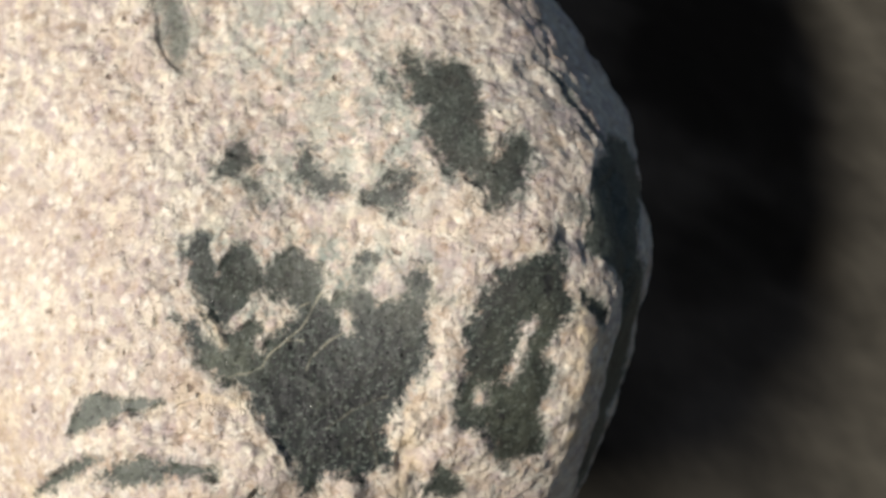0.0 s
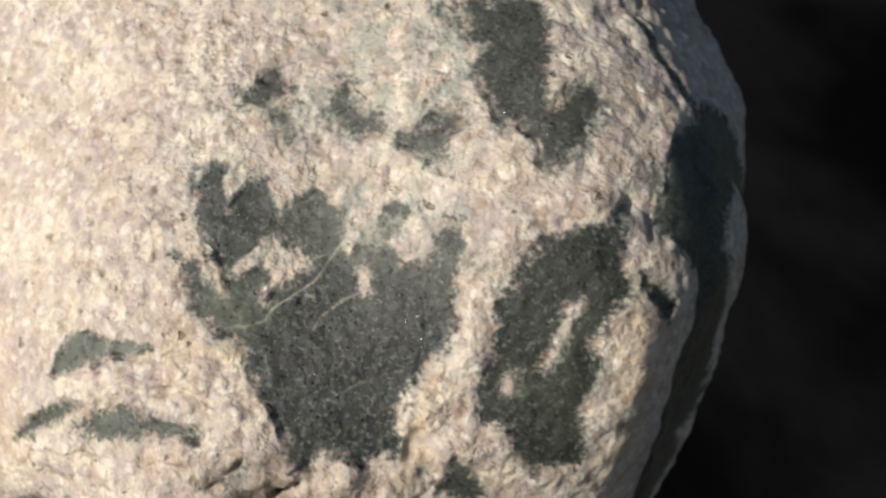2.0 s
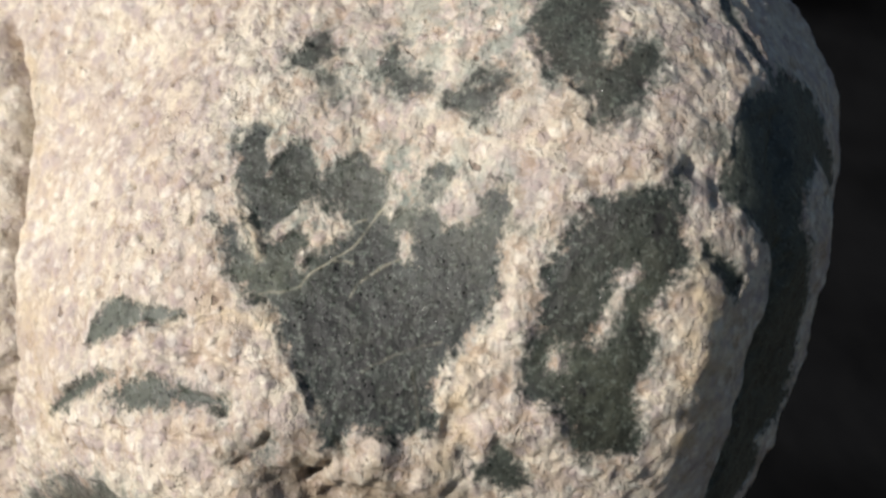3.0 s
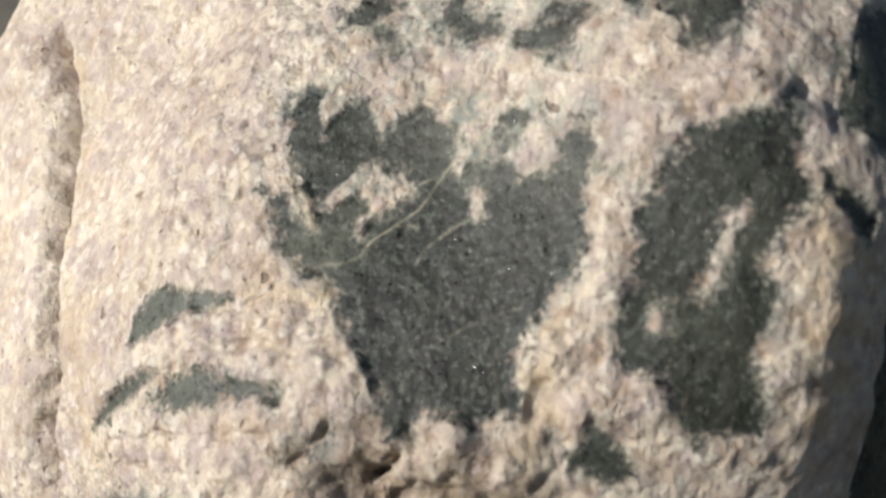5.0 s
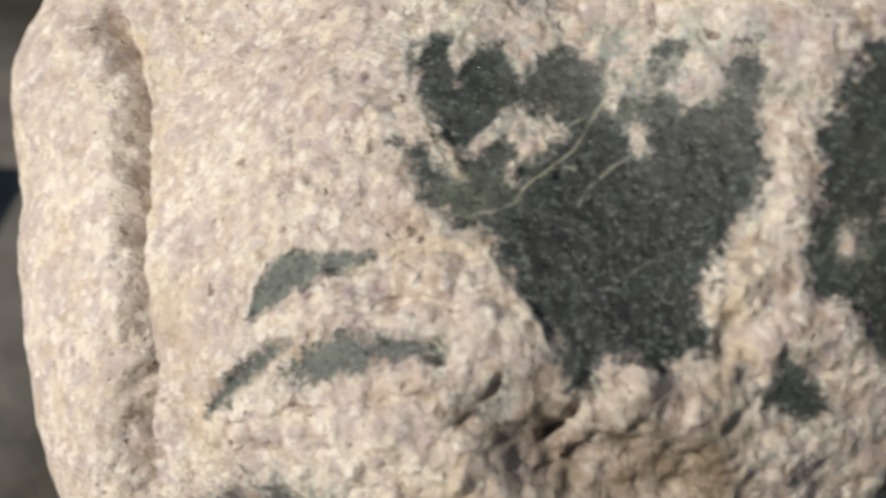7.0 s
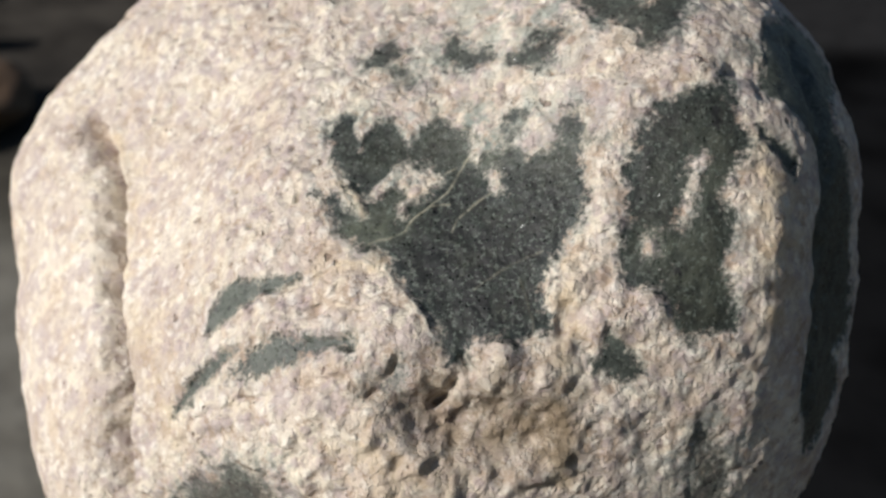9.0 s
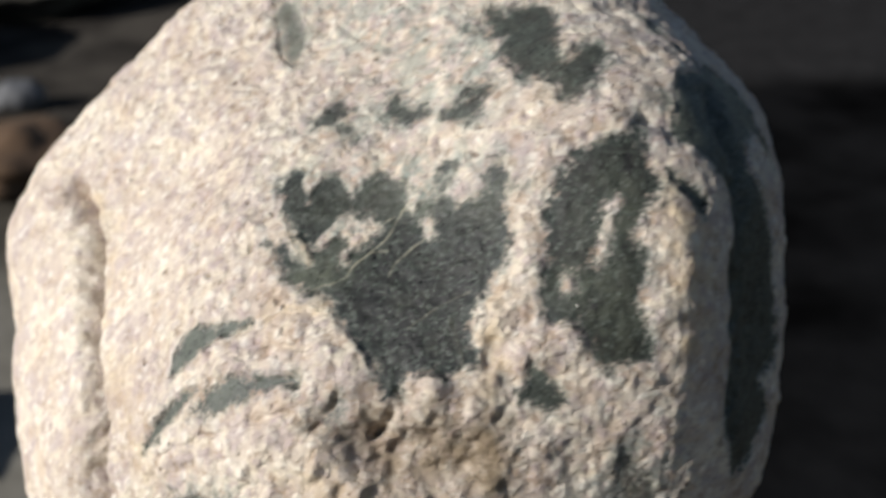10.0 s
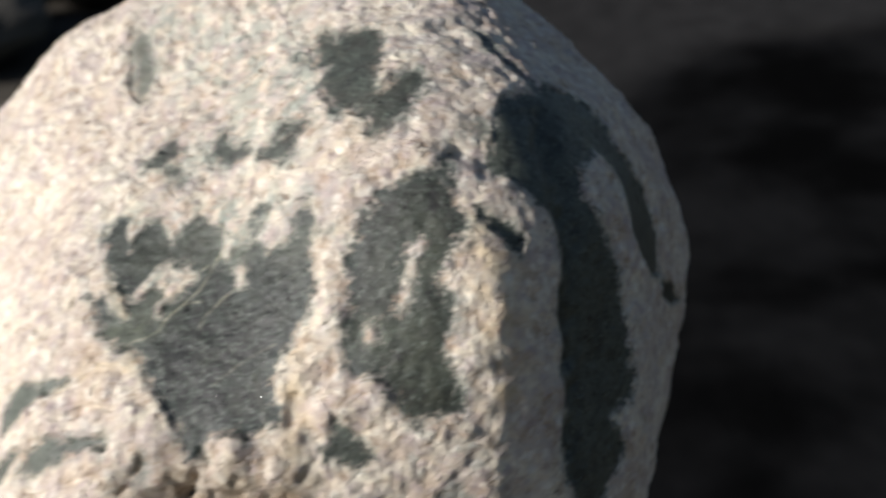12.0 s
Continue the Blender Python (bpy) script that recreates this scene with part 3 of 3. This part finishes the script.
    out = out / (np.linalg.norm(out, axis=1)[:, None] + 1e-20)
    out = np.where(((out * d).sum(1) < 0)[:, None], -out, out)
    out = np.where(((out * d).sum(1) < 0.25)[:, None], d, out)
    p = MIDDLE + base + 0.001 * h[:, None] * out
    p[:, 2] = np.maximum(p[:, 2], 0.0 + 0.0004 * (1 + lattice_noise(base * 400, 8)))
    stain = np.clip(sum(a * stroke(uv, line, w) for line, w, a in STAINS), 0, 1)
    vein = np.clip(sum(a * stroke(uv + 0.4 * wob, line, w) for line, w, a in VEINS), 0, 1)
    film = np.clip(sum(a * spot(uv, *q) for *q, a in FILM), 0, 1)
    green = np.clip(sum(a * spot(uv, *q) for *q, a in GREENISH), 0, 1)
    dirt_shade = np.clip(sum(a * spot(uv + 1.5 * wob, *q) for *q, a in DIRT_SHADE) + sum(0.9 * spot(uv + wob, u, v, 0.6, 0.5) for u, v in PITS), 0, 1)
    # quads
    idx = np.arange(N * N).reshape(N, N)
    quads = np.stack([idx[:-1, :-1], idx[:-1, 1:], idx[1:, 1:], idx[1:, :-1]], -1).reshape(-1, 4)
    # normals of the whole skin
    P = p.reshape(N, N, 3)
    tx, ty = np.gradient(P, axis=1), np.gradient(P, axis=0)
    nor = np.cross(tx.reshape(-1, 3), ty.reshape(-1, 3))
    nor = nor / (np.linalg.norm(nor, axis=1)[:, None] + 1e-20)
    if (nor[N * N // 2 + N // 2] @ FACE) < 0:
        nor, quads = -nor, quads[:, ::-1]
    flat = np.linalg.norm(np.cross(tx.reshape(-1, 3), ty.reshape(-1, 3)), axis=1) < 1e-12
    nor[flat] = d[flat]
    cobble = tagged(new("cobble_stone"), "rounded cream and mauve cobble with dark green mineral patches", "stone", kind="thing")
    face_owner = owner[quads[:, 0]]
    for i in range(-1, len(DARK)):
        qs = quads[face_owner == i]
        if not len(qs):
            continue
        used, inv = np.unique(qs, return_inverse=True)
        me = bpy.data.meshes.new("crust" if i < 0 else "dark_patch")
        me.vertices.add(len(used))
        me.vertices.foreach_set("co", p[used].astype(np.float32).ravel())
        me.loops.add(len(qs) * 4)
        me.loops.foreach_set("vertex_index", inv.reshape(-1).astype(np.int32))
        me.polygons.add(len(qs))
        me.polygons.foreach_set("loop_start", np.arange(0, len(qs) * 4, 4, dtype=np.int32))
        me.update(calc_edges=True)
        for key, val in (("patch", patch), ("stain", stain), ("green", green), ("soft", soft), ("vein", vein), ("film", film), ("pale", pale), ("dirt_shade", dirt_shade), ("calm", calm)):
            me.attributes.new(key, "FLOAT", "POINT").data.foreach_set("value", val[used].astype(np.float32))
        me.shade_smooth()
        me.normals_split_custom_set_from_vertices(nor[used].astype(np.float32))
        me.materials.append(STONE)
        ob = new("crust" if i < 0 else "dark_patch", me)
        ob.parent = cobble
        if i >= 0:
            tagged(ob, "green-black mineral patch")
    return cobble


build_cobble()


def slab(name, outline, top, thick, round_, material):
    """A flat piece with a rounded upper edge, from an outline in plan."""
    bm = bmesh.new()
    rings = []
    o = np.array(outline, float)
    mid = o.mean(0)
    for inset, z in ((0, -thick), (0, -round_), (0.3, -0.3), (1.0, 0.0)):
        out = []
        for p in o:
            w = (mid - p) / np.linalg.norm(mid - p)
            q = p + w * (round_ * inset)
            zz = top - thick if z == -thick else top - round_ if inset == 0 else top + z * round_
            out.append(bm.verts.new((q[0], q[1], zz)))
        rings.append(out)
    for a, b in zip(rings, rings[1:]):
        for i in range(len(a)):
            bm.faces.new((a[i - 1], a[i], b[i], b[i - 1]))
    bm.faces.new(rings[-1])
    bm.faces.new(rings[0][::-1])
    bmesh.ops.recalc_face_normals(bm, faces=bm.faces[:])
    me = bpy.data.meshes.new(name)
    bm.to_mesh(me)
    bm.free()
    me.materials.append(material)
    me.shade_smooth()
    return new(name, me)


def rounded(x0, y0, x1, y1, r, n=12):
    out = []
    for cx, cy, a in ((x1 - r, y1 - r, 0), (x0 + r, y1 - r, 90), (x0 + r, y0 + r, 180), (x1 - r, y0 + r, 270)):
        for k in range(n + 1):
            t = radians(a + 90 * k / n)
            out.append((cx + r * math.cos(t), cy + r * math.sin(t)))
    return out


def ground_material():
    """Olive soil: near-black behind the cobble, dark grey far off, pale where sand lies on it."""
    m = Nodes("ground_soil")
    co = m.coords()
    xyz = m.t.nodes.new("ShaderNodeSeparateXYZ")
    m.put(xyz.inputs[0], co)

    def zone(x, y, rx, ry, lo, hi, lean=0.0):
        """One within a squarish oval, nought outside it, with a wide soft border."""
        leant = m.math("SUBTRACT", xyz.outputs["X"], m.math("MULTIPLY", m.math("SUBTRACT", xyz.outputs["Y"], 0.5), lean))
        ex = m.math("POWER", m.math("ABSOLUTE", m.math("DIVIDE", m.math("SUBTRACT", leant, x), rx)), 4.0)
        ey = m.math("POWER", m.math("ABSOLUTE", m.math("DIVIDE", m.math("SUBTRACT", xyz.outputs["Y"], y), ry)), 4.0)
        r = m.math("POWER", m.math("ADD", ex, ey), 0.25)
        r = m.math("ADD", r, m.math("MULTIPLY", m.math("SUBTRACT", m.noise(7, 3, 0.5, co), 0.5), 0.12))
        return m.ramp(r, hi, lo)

    n = m.noise(22, 5, 0.6, co)
    c = m.mix(m.ramp(n, 0.3, 0.7), (0.070, 0.062, 0.048), (0.105, 0.093, 0.072))
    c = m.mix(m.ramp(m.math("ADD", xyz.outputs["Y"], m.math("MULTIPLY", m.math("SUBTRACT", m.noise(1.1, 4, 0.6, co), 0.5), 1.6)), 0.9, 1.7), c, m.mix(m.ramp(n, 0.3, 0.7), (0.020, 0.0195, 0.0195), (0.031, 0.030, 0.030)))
    c = m.mix(zone(-1.05, 2.3, 0.8, 0.95, 0.7, 1.15), c, m.mix(m.ramp(m.noise(6, 4, 0.6, co), 0.35, 0.65), (0.028, 0.025, 0.022), (0.070, 0.062, 0.052)))
    c = m.mix(zone(-0.78, 0.42, 0.52, 0.72, 0.86, 1.08), c, m.mix(m.ramp(n, 0.3, 0.7), (0.16, 0.147, 0.122), (0.22, 0.205, 0.172)))
    # the darkness behind the cobble, put into the soil's colour
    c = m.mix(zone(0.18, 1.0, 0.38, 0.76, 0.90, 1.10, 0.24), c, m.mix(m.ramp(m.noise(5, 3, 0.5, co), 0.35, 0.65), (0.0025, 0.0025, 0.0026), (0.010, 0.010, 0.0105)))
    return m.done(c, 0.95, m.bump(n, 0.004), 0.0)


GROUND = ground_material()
STAND = plain_material("stand_black", (0.0035, 0.0035, 0.0037), (0.006, 0.006, 0.006), 60, 0.8, 0.0002, 0.1)
WOOD = plain_material("weathered_wood", (0.19, 0.175, 0.145), (0.25, 0.235, 0.20), 20, 0.95, 0.003, 0.2)
BASALT = plain_material("dark_rock", (0.040, 0.036, 0.031), (0.085, 0.077, 0.064), 12, 0.9, 0.01)
RED = plain_material("red_paint", (0.30, 0.025, 0.022), (0.36, 0.035, 0.03), 30, 0.5, 0.0005)
PALE = plain_material("pale_pebble", (0.10, 0.10, 0.105), (0.15, 0.15, 0.155), 40, 0.8, 0.002)
RUST = plain_material("brown_wood", (0.085, 0.052, 0.030), (0.125, 0.076, 0.043), 25, 0.85, 0.004)

# a small black stand under the cobble: plate, arm, post and foot
def disc(x, y, r, n=48):
    return [(x + r * math.cos(2 * math.pi * k / n), y + r * math.sin(2 * math.pi * k / n)) for k in range(n)]


stand = tagged(new("round_stand"), "small matt black stand with a round plate, arm, post and foot", "stand", kind="thing")
for part_ in (slab("plate", disc(0.0, 0.035, 0.042), 0.0, 0.006, 0.002, STAND), slab("arm", rounded(0.026, -0.306, 0.034, 0.04, 0.003), -0.0062, 0.008, 0.002, STAND), slab("post", disc(0.03, -0.30, 0.003, 12), -0.0144, 0.4216, 0.0004, STAND), slab("foot", disc(0.03, -0.30, 0.075), -0.4362, 0.0138, 0.004, STAND)):
    part_.parent = stand

bm = bmesh.new()
bmesh.ops.create_grid(bm, x_segments=60, y_segments=60, size=60)
me = bpy.data.meshes.new("ground")
bm.to_mesh(me)
bm.free()
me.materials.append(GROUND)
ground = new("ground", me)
ground.location.z = -0.45
tagged(ground, "grey-olive bare soil ground", "ground", kind="structure")


def lump(name, material, size, seed, bumpy=0.12, detail=5):
    """A closed, uneven stone-like body with its foot at nought."""
    bm = bmesh.new()
    bmesh.ops.create_icosphere(bm, subdivisions=detail, radius=1)
    for v in bm.verts:
        n = v.co.normalized()
        k = 1 + bumpy * noise.noise(n * 1.7 + Vector((seed * 7.1, 0, 0))) * 2 + bumpy * 0.5 * noise.noise(n * 5 + Vector((0, seed * 3.3, 0)))
        v.co = Vector((n.x * size[0], n.y * size[1], n.z * size[2])) * k
    low = min(v.co.z for v in bm.verts)
    for v in bm.verts:
        v.co.z = max(v.co.z - low - 0.12 * size[2], 0.0)
    me = bpy.data.meshes.new(name)
    bm.to_mesh(me)
    bm.free()
    me.shade_smooth()
    me.materials.append(material)
    return new(name, me)


GROUND_Z = -0.45
for seed, x, y, size, label in (
    (1, -1.15, 1.95, (0.26, 0.22, 0.08), "dark brown-black boulder on the soil"),
    (2, -0.86, 2.35, (0.20, 0.17, 0.06), "low dark boulder beside a larger one"),
    (3, -1.55, 2.35, (0.36, 0.30, 0.10), "large dark boulder at the back"),
    (4, -0.36, 2.60, (0.15, 0.14, 0.05), "small dark boulder behind the stand"),
):
    rock = lump("boulder", BASALT, size, seed)
    rock.location = (x, y, GROUND_Z)
    tagged(rock, label, "rock", "dark boulders", "thing")
pebble = lump("pebble", PALE, (0.04, 0.036, 0.024), 6, 0.08, 4)
pebble.location = (-0.67, 1.69, GROUND_Z)
tagged(pebble, "small pale grey pebble on the soil", "pebble", kind="thing")
bark = lump("driftwood", RUST, (0.075, 0.115, 0.035), 7, 0.15, 4)
bark.location = (-0.57, 1.38, GROUND_Z)
tagged(bark, "short brown piece of weathered wood", "wood", kind="thing")
for x, y, w, label in ((-0.675, 2.44, 0.012, "thin olive-grey wooden stake in the soil"), (-0.565, 2.50, 0.05, "wide olive-grey wooden stake in the soil")):
    stake = slab("stake", rounded(x - w, y - 0.012, x + w, y + 0.012, 0.008), GROUND_Z + 0.26, 0.26, 0.004, WOOD)
    tagged(stake, label, "stake", "wooden stakes", "thing")
tin = slab("tin_body", rounded(-0.06, -0.075, 0.06, 0.075, 0.02), 0.03, 0.03, 0.006, RED)
tin_thing = tagged(new("red_tin"), "small red tin with a pale label", "tin", kind="thing")
tin.parent = tin_thing
label_ = slab("label", rounded(-0.05, -0.072, 0.055, -0.050, 0.006), 0.0315, 0.0014, 0.0004, PALE)
label_.parent = tin_thing
tin_thing.location = (-0.485, 0.755, GROUND_Z)
